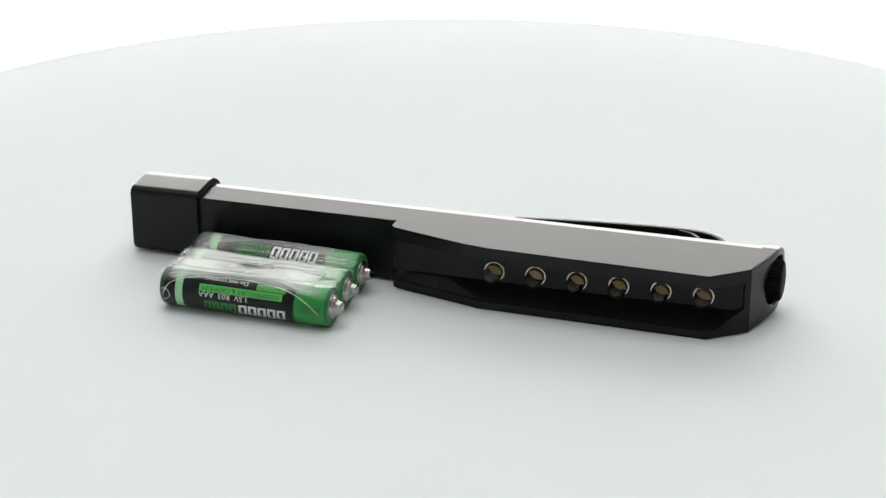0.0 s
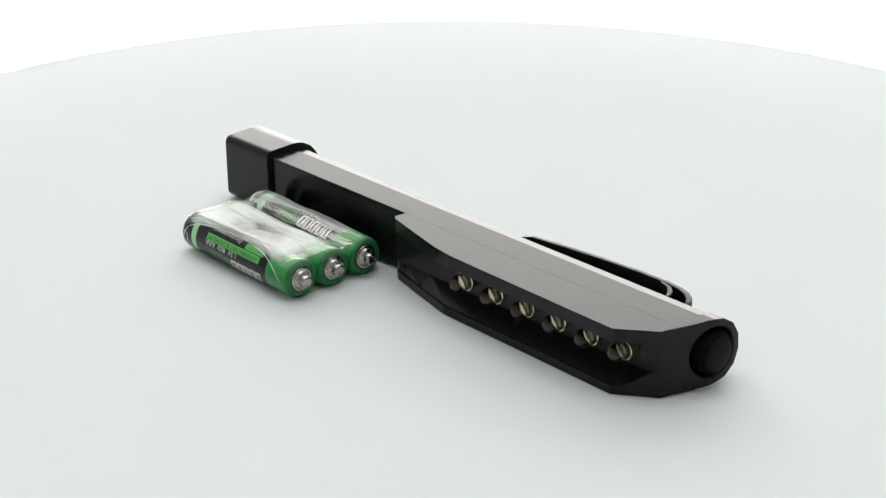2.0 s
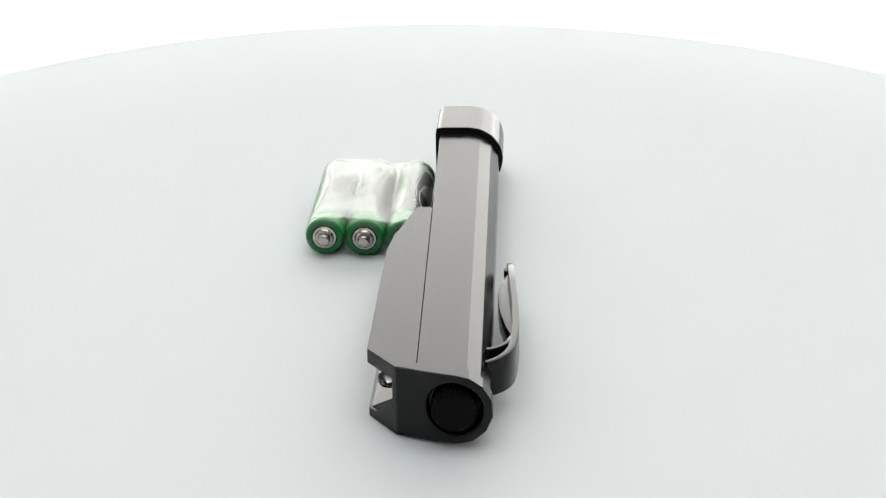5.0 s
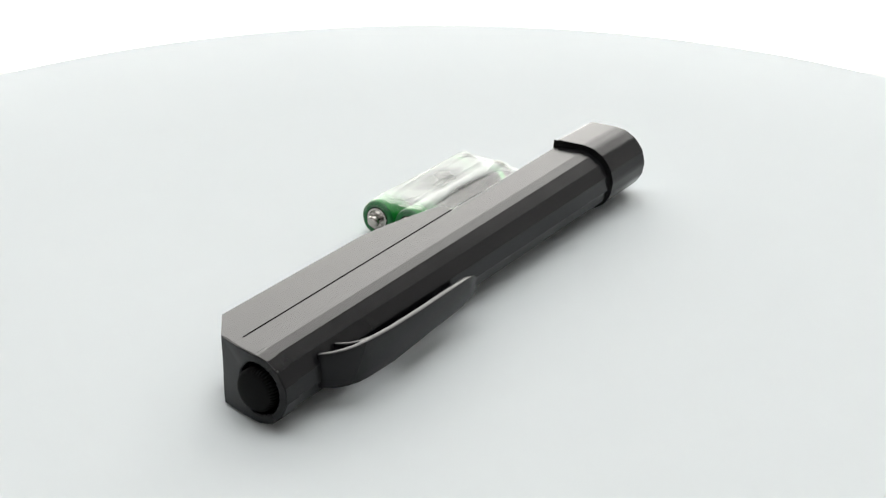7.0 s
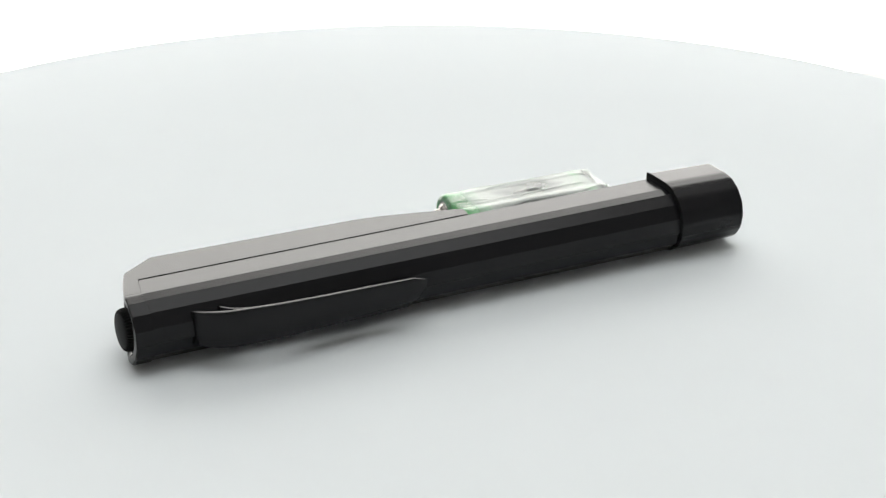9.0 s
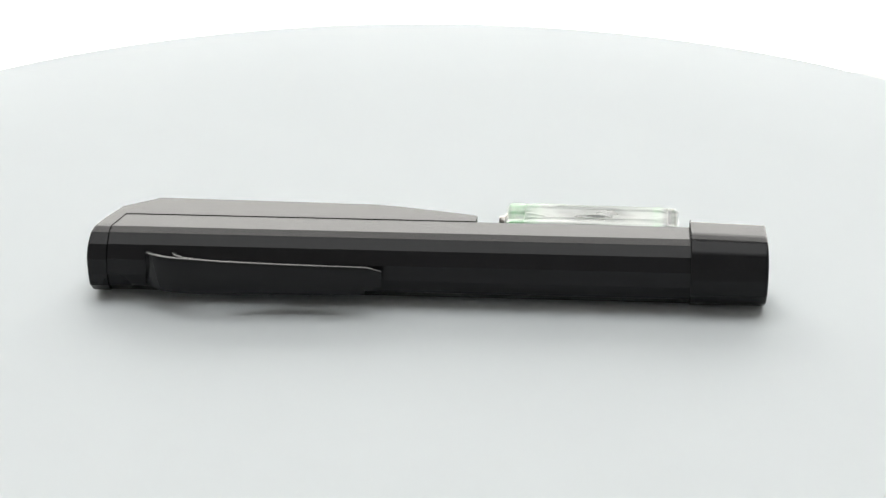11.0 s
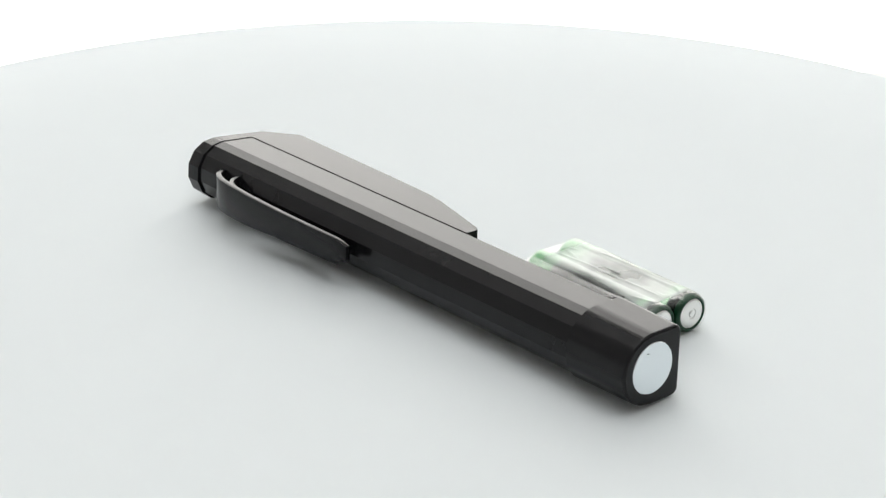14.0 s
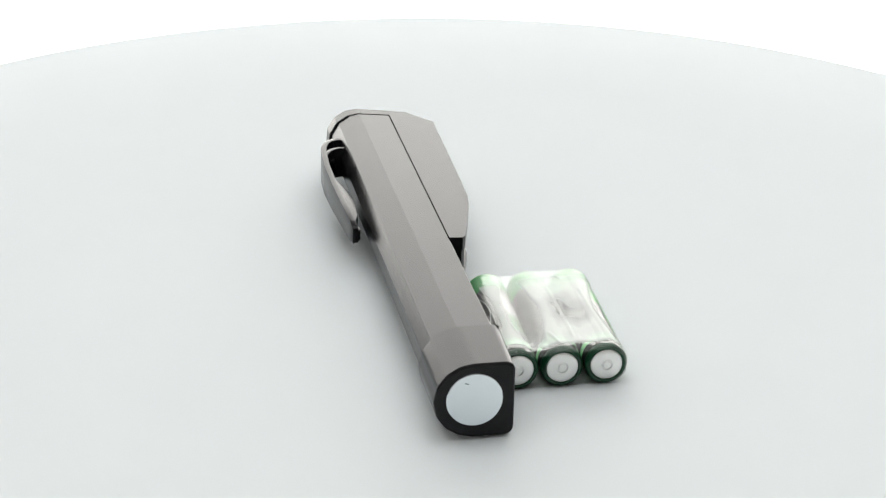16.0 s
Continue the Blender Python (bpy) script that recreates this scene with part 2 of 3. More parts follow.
def build_clip(torch):
    bm = bmesh.new()
    path = [(69.0, 13.6), (68.3, 15.3), (67.0, 16.9), (65.0, 18.2), (62.4, 19.1), (58.6, 19.6), (50, 20.0), (38, 19.8), (26, 19.2), (15.5, 18.6), (12.0, 18.3)]
    low = [4.9, 4.9, 4.9, 4.8, 4.7, 4.7, 4.8, 5.4, 5.9, 6.2, 7.0]
    high = [13.0, 13.2, 13.4, 13.5, 13.5, 13.5, 13.2, 12.8, 12.4, 12.0, 11.0]

    def strap(path, low, high, half):
        rings = []
        for i, (x, y) in enumerate(path):
            a, b = path[max(0, i - 1)], path[min(len(path) - 1, i + 1)]
            t = Vector((b[0] - a[0], b[1] - a[1])).normalized()
            n = Vector((-t.y, t.x)) * half
            rings.append([bm.verts.new(c) for c in ((x + n.x, y + n.y, low[i]), (x + n.x, y + n.y, high[i]), (x - n.x, y - n.y, high[i]), (x - n.x, y - n.y, low[i]))])
        for p, q in zip(rings, rings[1:]):
            for i in range(4):
                j = (i + 1) % 4
                bm.faces.new((p[i], p[j], q[j], q[i]))
        bm.faces.new(rings[0])
        bm.faces.new(rings[-1])

    strap(path, low, high, 0.75)
    strap([(56.6, 19.4), (59.6, 18.3), (61.4, 16.7), (62.3, 15.1), (62.5, 13.6)], [4.8] * 5, [13.4, 13.3, 13.2, 13.1, 13.0], 0.6)
    strap([(15.3, 18.2), (14.4, 17.5), (13.2, 17.4), (12.4, 18.0)], [7.3] * 4, [10.2] * 4, 0.5)
    rib = [(53, 19.8), (45, 17.6), (37, 16.2), (29, 15.7), (22, 16.2), (16, 18.2), (26, 18.9), (38, 19.4)]
    add_prism(bm, [(x, y, 4.6) for x, y in rib], [(x, y, 10.2) for x, y in rib])
    bmesh.ops.recalc_face_normals(bm, faces=bm.faces)
    bevel(bm, 0.22, 2, 40)
    part("clip", bm, BLACK, torch, "springy black plastic pocket clip", smooth=35)


def build_torch():
    torch = new("pen_torch")
    tagged(torch, "black plastic pen torch with six side LEDs lying on the disc", "torch")

    def slant(bm, x):                       # the joint between cover and tip runs at a slant
        for v in bm.verts:
            if abs(v.co.x - x) < 0.01:
                v.co.x += 2.2 * min(1, max(0, (v.co.y + 1) / 8))

    bm = prism_x(barrel_section(-0.95, cy=6.95), -63.0, 76.6)
    slant(bm, 76.6)
    bmesh.ops.recalc_face_normals(bm, faces=bm.faces)
    bevel(bm, 0.2, 2, 28)
    part("barrel", bm, BLACK, torch, "faceted satin black barrel")

    # black plate in place of the shaded gap inside the cap's edge
    bm = prism_x(barrel_section(-1.95, 8.75, 9.0, 6.95), -62.0, -61.62)
    part("cap_gap_shade", bm, SHADE_NICK_BLACK, torch, "black plate for the shaded gap in the open edge of the cap")

    # end cap, a shade larger than the barrel, rounded to its end
    section = barrel_section(-2.2, 9.0, 9.0, 6.95, turns=(90, 70, 47, 24, 0, -24, -47, -70, -90))
    bm = prism_x(section, -79.9, -61.7)
    for v in bm.verts:                      # the cap tapers a little to its end
        if v.co.x < -79:
            v.co.z += 0.25 - 0.65 * v.co.z / 18.0
            v.co.y += 0.4 * (1 - (v.co.y + 2.2) / 18.5)
    end = [e for e in bm.edges if all(v.co.x < -79 for v in e.verts)]
    front = [e for e in bm.edges if e not in end and all(v.co.y < 0 for v in e.verts) and abs(e.verts[0].co.x - e.verts[1].co.x) > 5]
    bmesh.ops.bevel(bm, geom=front, offset=2.0, segments=6, profile=0.5, affect="EDGES")
    ribs = [e for e in bm.edges if all(v.co.y > 3 for v in e.verts) and abs(e.verts[0].co.x - e.verts[1].co.x) > 5]
    bmesh.ops.bevel(bm, geom=ribs, offset=0.7, segments=3, profile=0.5, affect="EDGES")
    end = [e for e in bm.edges if all(v.co.x < -79 for v in e.verts)]
    bmesh.ops.bevel(bm, geom=end, offset=0.6, segments=3, profile=0.5, affect="EDGES")
    part("end_cap", bm, BLACK, torch, "faceted black end cap")
    magnet = turned([(-80.15, 0), (-80.15, 6.05), (-80.0, 6.2), (-79.5, 6.2)], 64)
    shift(magnet, 0, 7.0, 9.3)
    magnet = part("magnet", magnet, MAGNET, torch, "round shiny nickel magnet", smooth=30)
    nick = bmesh.new()
    add_prism(nick, [(-80.17, 8.3, 13.1), (-80.17, 9.3, 13.3), (-80.17, 9.25, 13.5), (-80.17, 8.35, 13.25)], [(-80.1, 8.3, 13.1), (-80.1, 9.3, 13.3), (-80.1, 9.25, 13.5), (-80.1, 8.35, 13.25)])
    part("nick", nick, SHADE_NICK_BLACK, magnet, "short dark scratch")

    # head: top plate, lower lip, wall behind the lamps, solid ends
    bm = bmesh.new()
    add_prism(bm, [(x, y, 13.2) for x, y in WING], [(x, y, TOP_Z) for x, y in WING])
    for v in bm.verts:                      # thin over the hole of the tip
        if v.co.z < 14 and v.co.x > 76 and v.co.y > -3:
            v.co.z = 15.6
    bevel(bm, 0.12, 2, 30)
    part("top_plate", bm, BLACK, torch, "black top plate flared over the lamps")
    bm = bmesh.new()
    prism_z(bm, [(-9.4, -1.35), (-9.8, -4.0), (-8.6, -4.8), (13.5, -10.4), (69.2, -12.0), (78.2, -5.5), (80.0, 0.8)], 0.1, 2.2)
    bevel(bm, 0.3, 2, 30)
    part("lower_lip", bm, BLACK, torch, "black lip below the lamps")
    # wall that holds the lamps, undercut below them
    bm = bmesh.new()
    prism_z(bm, [(-9.5, -1.0), (-9.75, -4.1), (-8.75, -4.95), (16, -5.5), (77.6, -5.5), (78.0, -5.3), (79.5, 0.7)], 5.4, 15.0)
    part("lamp_wall", bm, BLACK, torch, "black wall that holds the lamps")
    bm = bmesh.new()
    prism_z(bm, [(-9.4, -1.0), (-9.65, -3.9), (-8.6, -4.5), (0, -4.2), (76, -3.8), (78.0, -3.9), (79.5, 0.7)], 0.3, 5.6)
    part("recess_back", bm, BLACK, torch)
    # floor of the recess, sloping down and out to the lip
    bm = bmesh.new()
    rows = []
    for x, y in [(-8.4, -4.3), (2.0, -7.0), (13.5, -9.7), (34.0, -10.3), (69.0, -11.3), (75.5, -6.9)]:
        rows.append([bm.verts.new(p) for p in ((x, -3.9, 5.45), (x, y, 2.3), (x, y, 1.2), (x, -3.9, 1.2))])
    for p, q in zip(rows, rows[1:]):
        for i in range(4):
            j = (i + 1) % 4
            bm.faces.new((p[i], p[j], q[j], q[i]))
    bm.faces.new(rows[0])
    bm.faces.new(rows[-1])
    part("recess_floor", bm, BLACK, torch, "glossy black floor sloping below the lamps")
    # slanted end of the recess beside the tip, and the post above it
    bm = bmesh.new()
    add_prism(bm, [(69.6, -11.7, 1.0), (78.1, -5.7, 1.0), (78.4, -4.6, 1.0), (72.0, -4.0, 1.0)], [(77.2, -6.3, 6.5), (78.1, -5.7, 6.5), (78.4, -4.6, 6.5), (76.0, -4.0, 6.5)])
    part("recess_end", bm, BLACK, torch)
    bm = bmesh.new()
    prism_z(bm, [(76.4, -5.2), (77.2, -6.3), (78.1, -5.62), (79.6, 0.6), (78.0, 0.2)], 0.3, 14.0)
    part("corner_post", bm, BLACK, torch)

    # block at the tip: flat in front, faceted behind, its slanting end opened by a round chamfered hole
    hub_y, hub_z = 7.3, 8.5
    outline = [(-5.6, 0.3), (-5.6, 16.45)] + barrel_section(0, 8.12, 8.4, 7.4)[2:]
    angles = sorted({math.atan2(z - hub_z, y - hub_y) for y, z in outline} | {2 * math.pi * i / 72 - math.pi for i in range(72)})

    def reach(a):
        best = 1e9
        for (y0, z0), (y1, z1) in zip(outline, outline[1:] + outline[:1]):
            ey, ez = y1 - y0, z1 - z0
            det = math.cos(a) * -ez + math.sin(a) * ey
            if abs(det) < 1e-9:
                continue
            d = ((y0 - hub_y) * -ez + (z0 - hub_z) * ey) / det
            u = (math.cos(a) * (z0 - hub_z) - math.sin(a) * (y0 - hub_y)) / det
            if d > 0 and -1e-6 <= u <= 1 + 1e-6:
                best = min(best, d)
        return best

    def ring(radius, x_of):
        pts = []
        for a in angles:
            d = radius(a)
            y, z = hub_y + d * math.cos(a), hub_z + d * math.sin(a)
            pts.append(bm.verts.new((x_of(y), y, z)))
        return pts

    bm = bmesh.new()
    ridge = {a: 0.22 * (i % 2) if math.cos(a) > 0.15 else 0.0 for i, a in enumerate(angles)}     # ridged on the far side of the hole
    rows = [ring(reach, lambda y: 76.6 + 2.2 * min(1, max(0, (y + 1) / 8)) if y > -1.0 else 77.6), ring(reach, lambda y: max(77.7, end_x(y) - 0.35)),
            ring(lambda a: reach(a) - 0.08, lambda y: max(77.8, end_x(y) - 0.15)), ring(lambda a: reach(a) - 0.25, end_x),
            ring(lambda a: min(6.4, reach(a) - 0.5) - ridge[a], end_x), ring(lambda a: min(6.1, reach(a) - 0.7) - ridge[a], lambda y: end_x(y) - 0.3),
            ring(lambda a: 5.8 - ridge[a], lambda y: end_x(y) - 1.3), ring(lambda a: 5.6 - ridge[a], lambda y: 76.5)]
    for p, q in zip(rows, rows[1:]):
        for i in range(len(p)):
            j = (i + 1) % len(p)
            bm.faces.new((p[i], p[j], q[j], q[i]))
    bm.faces.new(rows[0])
    bm.faces.new(rows[-1])
    part("tip_collar", bm, BLACK, torch, "black collar round the open tip", smooth=18)
    # domed dial with a ridged edge, sunk in the collar
    dial = bmesh.new()
    teeth, rings = 168, []
    for x, r, depth in ((77.0, 5.1, 0.18), (82.6, 5.1, 0.18), (83.4, 5.05, 0.22), (83.9, 4.8, 0.22), (84.2, 4.4, 0.12), (84.3, 3.9, 0.0), (84.4, 3.5, 0.0), (84.55, 2.4, 0.0), (84.65, 1.2, 0.0), (84.68, 0.2, 0.0)):
        ring_now = []
        for i in range(teeth):
            a, low = 2 * math.pi * i / teeth, depth * (i % 4 > 1)
            ring_now.append(dial.verts.new((x - 0.8 * low * (x > 83), (r - low) * math.cos(a), (r - low) * math.sin(a))))
        rings.append(ring_now)
    for p, q in zip(rings, rings[1:]):
        for i in range(teeth):
            j = (i + 1) % teeth
            dial.faces.new((p[i], p[j], q[j], q[i]))
    dial.faces.new(rings[0])
    dial.faces.new(rings[-1])
    part("dial", shift(dial, 0, hub_y, hub_z), DIAL_BLACK, torch, "domed dull black dial with a ridged edge", smooth=35)

    build_clip(torch)

    # six lamps in the recess
    for i in range(6):
        x = 16.4 + 10.2 * i
        cup = turned([(0, 2.25), (0.0, 2.6), (0.5, 2.6), (0.6, 2.5), (0.6, 2.25), (0, 2.25)], 32, False)
        bmesh.ops.rotate(cup, verts=cup.verts, cent=(0, 0, 0), matrix=Matrix.Rotation(radians(-90), 3, "Z"))
        holder = part("led", shift(cup, x, -5.3, 8.3), BRASS, torch, "LED with a pale gold collar", smooth=35)
        dome = [(0.2, 0.0), (0.2, 2.3), (2.7, 2.15)] + [(2.7 + 2.15 * math.sin(radians(a)), 2.15 * math.cos(radians(a))) for a in (12, 24, 36, 48, 60, 72, 82)] + [(4.85, 0)]
        lens = turned(dome, 32)
        bmesh.ops.rotate(lens, verts=lens.verts, cent=(0, 0, 0), matrix=Matrix.Rotation(radians(-90), 3, "Z"))
        part("lens", shift(lens, x, -5.3, 8.3), LENS, holder, "clear domed LED lens", smooth=35)
        die = turned([(0.3, 0.0), (0.3, 0.5), (1.0, 0.75), (1.0, 0.0)], 16)
        bmesh.ops.rotate(die, verts=die.verts, cent=(0, 0, 0), matrix=Matrix.Rotation(radians(-90), 3, "Z"))
        bowl = turned([(0.75, 2.05), (0.3, 1.2), (0.26, 0.3), (0.22, 0.3), (0.22, 2.1)], 32)
        bmesh.ops.rotate(bowl, verts=bowl.verts, cent=(0, 0, 0), matrix=Matrix.Rotation(radians(-90), 3, "Z"))
        part("reflector", shift(bowl, x, -5.3, 8.3), BOWL, holder, smooth=35)
        part("die", shift(die, x, -5.3, 8.3), LED_DIE, holder)
    return torch


# ---------------------------------------------------------------- the battery pack
CELL_R = 4.82
AXIS_Z = 4.98


def wrapped(bm, x, phi, y, r):
    """Bends a flat print (text up and along) round a cell that lies along X."""
    for v in bm.verts:
        a = radians(phi) + v.co.y / r
        h = r + v.co.z
        v.co = Vector((x - v.co.x, y - h * math.sin(a), h * math.cos(a) + AXIS_Z))
    return bm


def bar(width, height, steps=10):
    bm = bmesh.new()
    xs = [-width / 2, width / 2]
    ys = [-height / 2 + height * i / steps for i in range(steps + 1)]
    grid = [[bm.verts.new((x, y, 0)) for x in xs] for y in ys]
    for p, q in zip(grid, grid[1:]):
        bm.faces.new((p[0], p[1], q[1], q[0]))
    return bm


def letters(text, size):
    cu = bpy.data.curves.new("print", "FONT")
    cu.body, cu.size, cu.align_x, cu.align_y = text, size, "CENTER", "CENTER"
    cu.resolution_u = 2
    ob = new("print", cu)
    bpy.context.view_layer.update()
    me = bpy.data.meshes.new_from_object(ob)
    bm = bmesh.new()
    bm.from_mesh(me)
    bpy.data.objects.remove(ob)
    bpy.data.meshes.remove(me)
    return bm


def build_cell(pack, y, turn, brand, oval=None):
    """One AAA cell; turn: degrees by which its print is rolled about its axis."""
    prof = [(-22.0, 4.5), (-21.8, 4.7), (-21.3, CELL_R), (19.6, CELL_R), (20.2, 4.6), (20.4, 4.2), (20.4, 3.2)]
    cell = part("battery", shift(turned(prof, 64), 0, y, AXIS_Z), SLEEVE, pack, "black and green AAA battery", smooth=35)
    band = turned([(12.3, CELL_R + 0.03), (19.6, CELL_R + 0.03), (20.05, 4.72)], 64, False)
    part("green_band", shift(band, 0, y, AXIS_Z), GREEN, cell, "green printed band", smooth=35)
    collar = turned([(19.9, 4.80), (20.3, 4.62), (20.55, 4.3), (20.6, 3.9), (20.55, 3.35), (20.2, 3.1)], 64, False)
    part("sleeve_end", shift(collar, 0, y, AXIS_Z), SHADED_GREEN, cell, "rolled sleeve end in green darkened for shade", smooth=35)
    stripe = turned([(-18.1, CELL_R - 0.2), (-18.1, CELL_R + 0.04), (-16.2, CELL_R + 0.04), (-16.2, CELL_R - 0.2)], 64)
    part("stripe", shift(stripe, 0, y, AXIS_Z), PALE_GREEN, cell, "pale green stripe", smooth=35)
    plus = turned([(20.0, 3.15), (20.45, 3.1), (20.7, 2.95), (20.75, 2.5), (20.95, 2.35), (21.3, 2.2), (21.45, 2.0), (21.45, 1.75), (21.6, 1.6), (22.6, 1.5), (22.9, 1.3), (23.0, 1.0), (22.93, 0.7), (22.93, 0)], 48)
    part("positive_terminal", shift(plus, 0, y, AXIS_Z), STEEL, cell, "stepped bright steel positive terminal", smooth=30)
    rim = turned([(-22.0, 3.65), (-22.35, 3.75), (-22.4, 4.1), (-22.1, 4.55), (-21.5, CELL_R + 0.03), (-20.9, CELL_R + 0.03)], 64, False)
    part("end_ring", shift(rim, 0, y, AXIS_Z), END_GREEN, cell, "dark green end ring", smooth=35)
    minus = turned([(-22.5, 0), (-22.45, 0.7), (-22.2, 0.9), (-22.2, 1.15), (-22.4, 1.35), (-22.42, 2.2), (-22.36, 3.3), (-22.2, 3.6), (-21.8, 3.7)], 48)
    part("negative_terminal", shift(minus, 0, y, AXIS_Z), PALE_STEEL, cell, "flat bright steel negative terminal", smooth=30)
    r = CELL_R + 0.04

    def ink(name, bm, mat, x, phi, lift=0.0):
        part(name, wrapped(bm, x, phi + turn, y, r + lift), mat, cell)

    # technical print
    ink("print", letters("1.5V  R03  AAA", 1.95), WHITE_INK, -5.6, 79, 0.06)
    ink("print_box", bar(21.2, 1.8), BOX_GREEN, -1.3, 61)
    ink("print", letters("0.00%MERCURY & CADMIUM", 1.55), BLACK_INK, -1.3, 61, 0.06)
    ink("print_box", bar(7.4, 1.65), BOX_GREEN, 6.2, 38)
    ink("print", letters("CAUTION", 1.5), BLACK_INK, 6.2, 38, 0.06)
    ink("print", letters("Do not connect", 1.75), WHITE_INK, -5.4, 33, 0.05)
    ink("print", letters("SIZE AAA", 1.35), DEEP_INK, 16.3, 92, 0.06)
    ink("print", letters("BATTERY", 1.35), DEEP_INK, 16.3, 78, 0.06)
    if oval is not None:
        mark = bmesh.new()
        rows = []
        for k in range(17):
            v = -1 + 2 * k / 16
            w = 4.6 * math.sqrt(max(0.0, 1 - v * v)) + 0.02
            rows.append([mark.verts.new((-w, 3.0 * v, 0)), mark.verts.new((w, 3.0 * v, 0))])
        for p, q in zip(rows, rows[1:]):
            mark.faces.new((p[0], p[1], q[1], q[0]))
        ink("oval_mark", mark, GREY_INK, -4.0, oval - turn)
    # brand mark drawn as plain slanted outline shapes: white ones, then green ones
    def block(mark, x0, wide, tall, sides):
        stroke = 0.62
        bars = {"l": (-(wide - stroke) / 2, 0, stroke, tall), "r": ((wide - stroke) / 2, 0, stroke, tall)}
        for key, dy in (("t", (tall - stroke) / 2), ("m", 0.0), ("b", -(tall - stroke) / 2)):
            bars[key] = (0, dy, wide - 2 * stroke, stroke)
        for key in sides:
            dx, dy, w, h = bars[key]
            b = shift(bar(w, h, 6 if h > 1 else 2), x0 + dx, dy, 0)
            for v in b.verts:
                v.co.x += 0.12 * v.co.y
            tmp = bpy.data.meshes.new("t")
            b.to_mesh(tmp)
            b.free()
            mark.from_mesh(tmp)
            bpy.data.meshes.remove(tmp)

    mark = bmesh.new()
    for k, sides in enumerate(("lrtb",) * 5):
        block(mark, -11.2 + 2.45 * k, 2.1, 3.5, sides)
    ink("brand_mark", mark, WHITE_INK, -2.3, brand - turn)
    mark = bmesh.new()
    for k, sides in enumerate(("lrtb",) * 4):
        block(mark, 1.15 + 2.15 * k, 1.8, 3.5, sides)
    ink("brand_mark", mark, DARK_GREEN_INK, -2.3, brand - turn)


def build_film(pack):
    """Shrink film pulled close round the three cells."""
    pitch, R = 10.15, 4.96
    ring = []
    for k in range(46):                                        # round the front cell
        a = radians(180 - 4 * k)
        ring.append((-pitch - R * math.sin(a), R * math.cos(a)))
    n = 72
    for k in range(1, n):                                      # across the top
        y = -pitch + 2 * pitch * k / n
        d = min(abs(y - c) for c in (-pitch, 0, pitch))
        ring.append((y, max(math.sqrt(max(0, R * R - d * d)), 4.78 if y < 0 else 4.15 - 0.1 * (d - 3.0))))
    for k in range(46):                                        # round the back cell
        a = radians(4 * k)
        ring.append((pitch + R * math.sin(a), R * math.cos(a)))
    for k in range(1, 30):                                     # underneath
        ring.append((pitch - 2 * pitch * k / 30, -R))
    along = [0.0]
    for p, q in zip(ring, ring[1:]):
        along.append(along[-1] + math.hypot(q[0] - p[0], q[1] - p[1]))
    # creases: where each starts and ends along the pack, its place round it, slope, bow and height
    creases = [(-19.5, 9.0, 14.2, 0.05, 0.0, 0.30), (5.0, 20.5, 14.8, -0.12, -0.022, 0.34), (-21.0, -15.0, 9.5, 0.9, 0.0, 0.24), (-21.5, -17.0, 5.0, -0.5, 0.1, 0.22),
               (14.0, 21.0, 18.5, 0.4, 0.0, 0.28), (10.0, 21.0, 22.5, -0.25, 0.0, 0.26), (15.0, 21.0, 11.0, -0.6, 0.0, 0.22), (-21.0, -13.0, 25.5, 0.25, 0.0, 0.26),
               (-18.0, 16.0, 22.4, -0.03, 0.002, 0.20), (-21.0, -14.0, 33.0, -0.3, 0.0, 0.24), (13.0, 21.0, 34.5, 0.3, 0.0, 0.24), (-21.5, -16.0, 18.0, -0.5, 0.0, 0.24)]

    def crease(x, s):
        h = 0.0
        for x0, x1, s0, slope, bow, height in creases:
            if x0 < x < x1:
                line = s0 + slope * (x - x0) + bow * (x - x0) ** 2
                fade = min(1.0, (x - x0) / 1.5, (x1 - x) / 1.5)
                h = max(h, 0.9 * height * fade * math.exp(-((s - line) / 0.3) ** 2))
        return h

    xs = [-22.9, -22.6, -22.2, -21.9, -21.5] + [-21 + 0.6 * i for i in range(67)] + [19.6, 20.2, 20.6, 20.9, 21.2]
    bm = bmesh.new()
    rows = []
    for x in xs:
        row = []
        if x > 19:
            close = 1 - 0.30 * ((x - 19) / 2.2) ** 2.4
        elif x < -21:
            close = 1 - 0.16 * ((-21 - x) / 1.9) ** 2
        else:
            close = 1.0
        for (y, z), s in zip(ring, along):
            c = min((-pitch, 0, pitch), key=lambda q: abs(q - y))
            w = noise.noise(Vector((x * 0.16, y * 0.35, z * 0.35))) * 0.10 + noise.noise(Vector((x * 0.5, y * 0.9, z * 0.9 + 7))) * 0.02
            ends = min(1.0, max(0.0, (abs(x) - 14) / 8))
            crumple = noise.noise(Vector((x * 0.9, s * 0.55, 3.0))) * 0.3 * ends ** 2 if z > -3 else 0.0
            w = max(0.0, w * (1 + 1.6 * ends) + 0.05 + crumple) + crease(x, s)
            dent = 0.32 * math.exp(-((x + 2.5 + 0.5 * (y + 4.6)) / 2.6) ** 2 - ((y + 4.6) / 0.7) ** 2) if z > 0 else 0
            k = close + (w / R if z > -4.4 else 0)
            row.append(bm.verts.new((x, c + (y - c) * k, max(-4.97, z * k - dent) + AXIS_Z)))
        rows.append(row)
    for p, q in zip(rows, rows[1:]):
        for i in range(len(p)):
            j = (i + 1) % len(p)
            bm.faces.new((p[i], p[j], q[j], q[i]))
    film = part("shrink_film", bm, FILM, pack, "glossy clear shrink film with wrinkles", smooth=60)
    film.visible_shadow = False

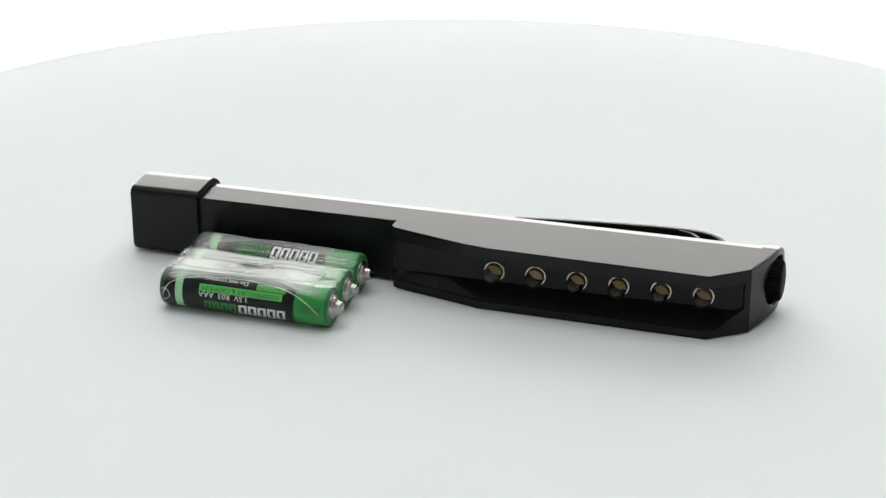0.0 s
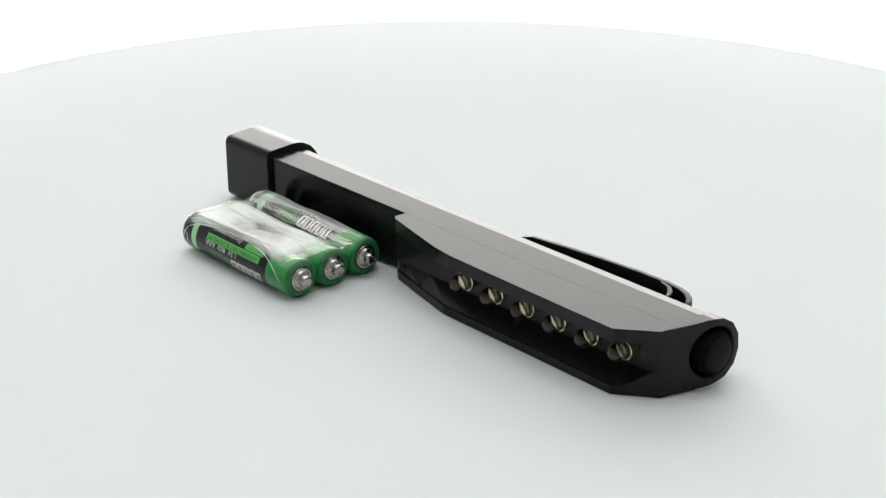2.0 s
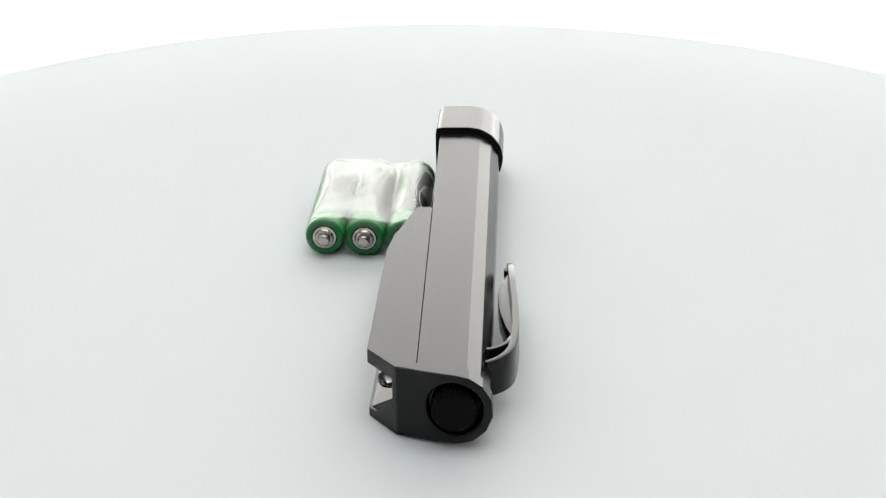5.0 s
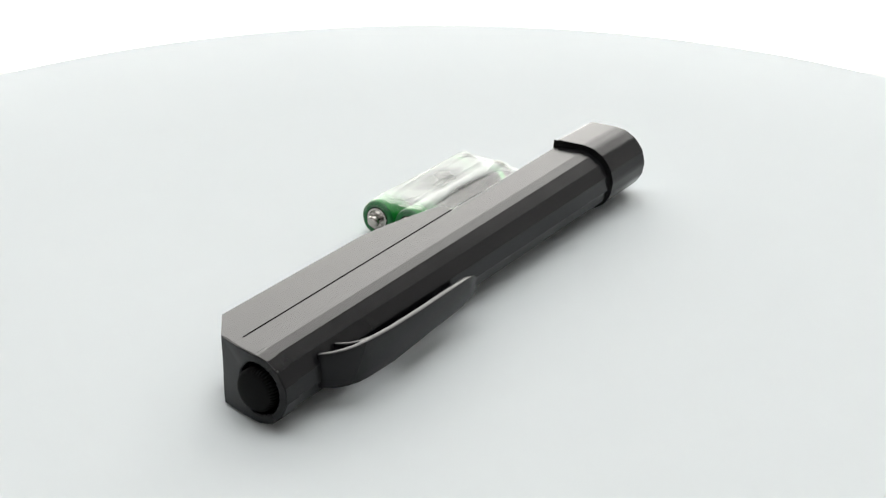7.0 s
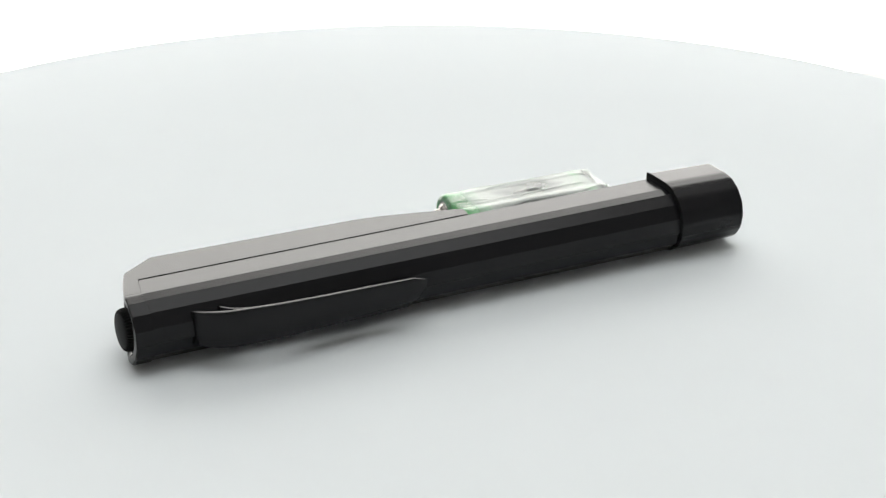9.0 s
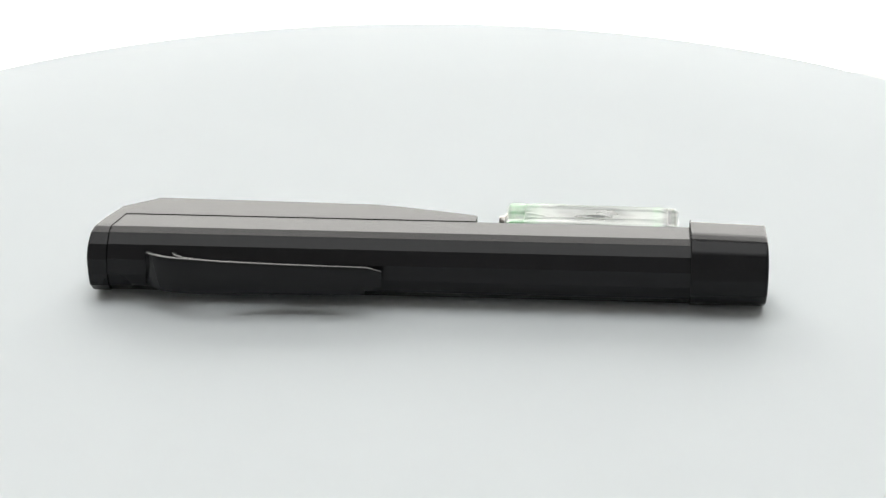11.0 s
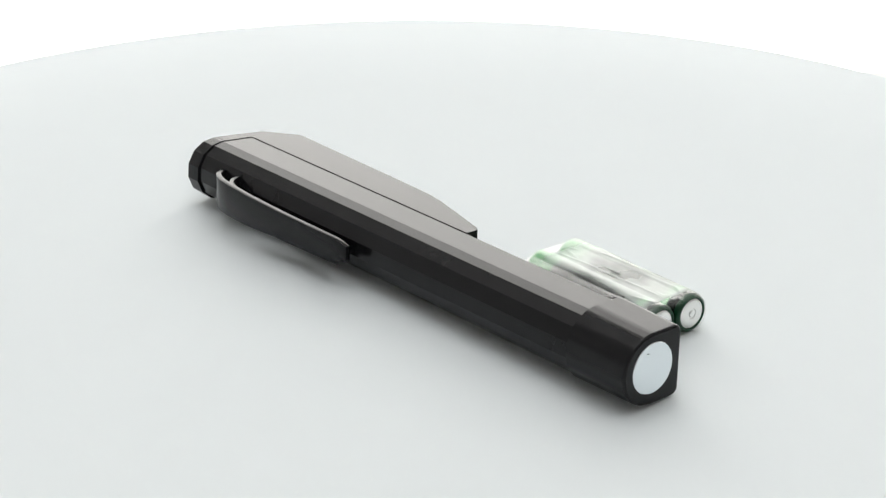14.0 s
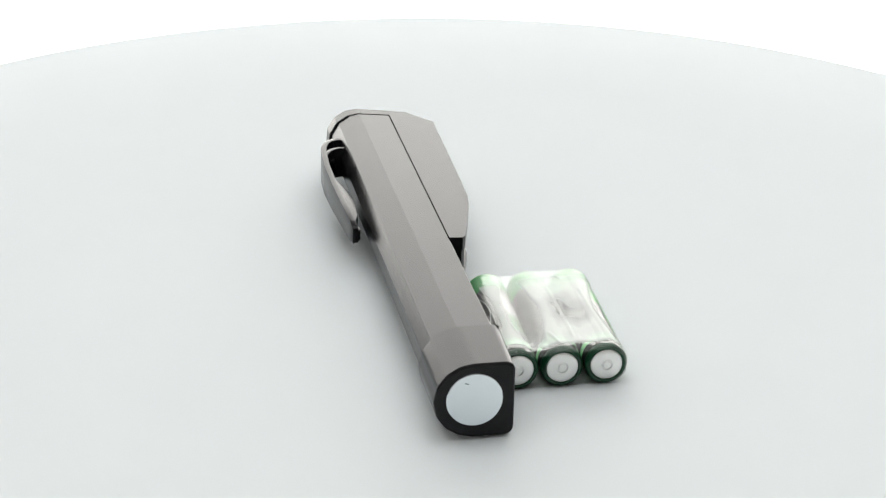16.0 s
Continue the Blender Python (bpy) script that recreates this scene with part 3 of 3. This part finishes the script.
    # film folds with their glint as white colour: (place along the cell, degrees round it) on the cell at height y
    def fold(y, points, thick):
        line = []
        for i in range(len(points) - 1):
            p0, p1, p2, p3 = [Vector(points[min(len(points) - 1, max(0, i + k))]) for k in (-1, 0, 1, 2)]
            for k in range(8):
                t = k / 8
                line.append(0.5 * (2 * p1 + (p2 - p0) * t + (2 * p0 - 5 * p1 + 4 * p2 - p3) * t ** 2 + (3 * p1 - p0 - 3 * p2 + p3) * t ** 3))
        line.append(Vector(points[-1]))
        bm = bmesh.new()
        rows = []
        for i, (x, phi) in enumerate(line):
            a, r = radians(phi), 5.03
            mid = Vector((x, y - r * math.sin(a), AXIS_Z + r * math.cos(a)))
            up = Vector((0, -math.sin(a), math.cos(a)))
            ahead, behind = line[min(len(line) - 1, i + 1)], line[max(0, i - 1)]
            run = Vector((ahead[0] - behind[0], -radians(ahead[1] - behind[1]) * r * math.cos(a), -radians(ahead[1] - behind[1]) * r * math.sin(a))).normalized()
            side = run.cross(up)
            w = thick * (0.55 + 0.45 * noise.noise(Vector((x * 0.4, phi * 0.05, y)))) * min(1.0, 0.3 + i / 6, 0.3 + (len(line) - 1 - i) / 6)
            rows.append([bm.verts.new(mid + side * w * math.cos(q) + up * w * 0.8 * math.sin(q)) for q in (0, 1.26, 2.51, 3.77, 5.03)])
        for p, q in zip(rows, rows[1:]):
            for i in range(5):
                j = (i + 1) % 5
                bm.faces.new((p[i], p[j], q[j], q[i]))
        bm.faces.new(rows[0])
        bm.faces.new(rows[-1])
        part("fold_glint", bm, FOLD_GLINT, film, smooth=80)

    fold(-pitch, [(-21.3, 98), (-19.6, 62), (-15.5, 40), (-8.0, 27), (0.0, 23), (7.0, 31), (11.5, 44), (15.5, 66), (18.8, 96)], 0.17)
    fold(-pitch, [(-21.6, 76), (-20.2, 80), (-19.4, 93), (-20.1, 108), (-21.5, 113)], 0.14)
    fold(-pitch, [(-20.8, 38), (-18.5, 28), (-15.0, 24), (-12.5, 29)], 0.13)
    fold(0.0, [(8.0, 20), (12.5, 24), (16.5, 18), (19.0, 26)], 0.15)
    fold(pitch, [(12.0, 30), (15.5, 34), (18.5, 30)], 0.15)
    fold(pitch, [(10.5, -62), (7.0, -39), (1.5, -28), (-4.0, -36), (-8.5, -62)], 0.15)


def build_pack():
    pack = new("battery_pack")
    tagged(pack, "three green and black AAA batteries in clear shrink film", "batteries")
    build_cell(pack, -10.15, 0, 119)
    build_cell(pack, 0.0, 130, 215)
    build_cell(pack, 10.15, -150, 38, oval=-66)
    build_film(pack)
    return pack


build_studio()
turntable, turntable_disc = build_turntable()
pen_torch = build_torch()
battery_pack = build_pack()


def motions():
    steps = [0.5 * i for i in range(33)]
    spin = [(t, pose(0, 0, 0, 0, 0, SPIN * t)) for t in steps]
    walk(turntable_disc, [(t, pose(0, 0, 0.060) @ m) for t, m in spin])
    walk(pen_torch, [(t, m @ pose(0, 0, 0.00025, 0, 0, PEN_TURN) @ pose(0, 0, 0, PEN_ROLL)) for t, m in spin])
    on_disc = pose(0, 0, 0, 0, 0, PEN_TURN) @ pose(PACK_AT[0] * MM, PACK_AT[1] * MM, 0, 0, 0, PACK_TURN)
    walk(battery_pack, [(t, m @ on_disc) for t, m in spin])


motions()
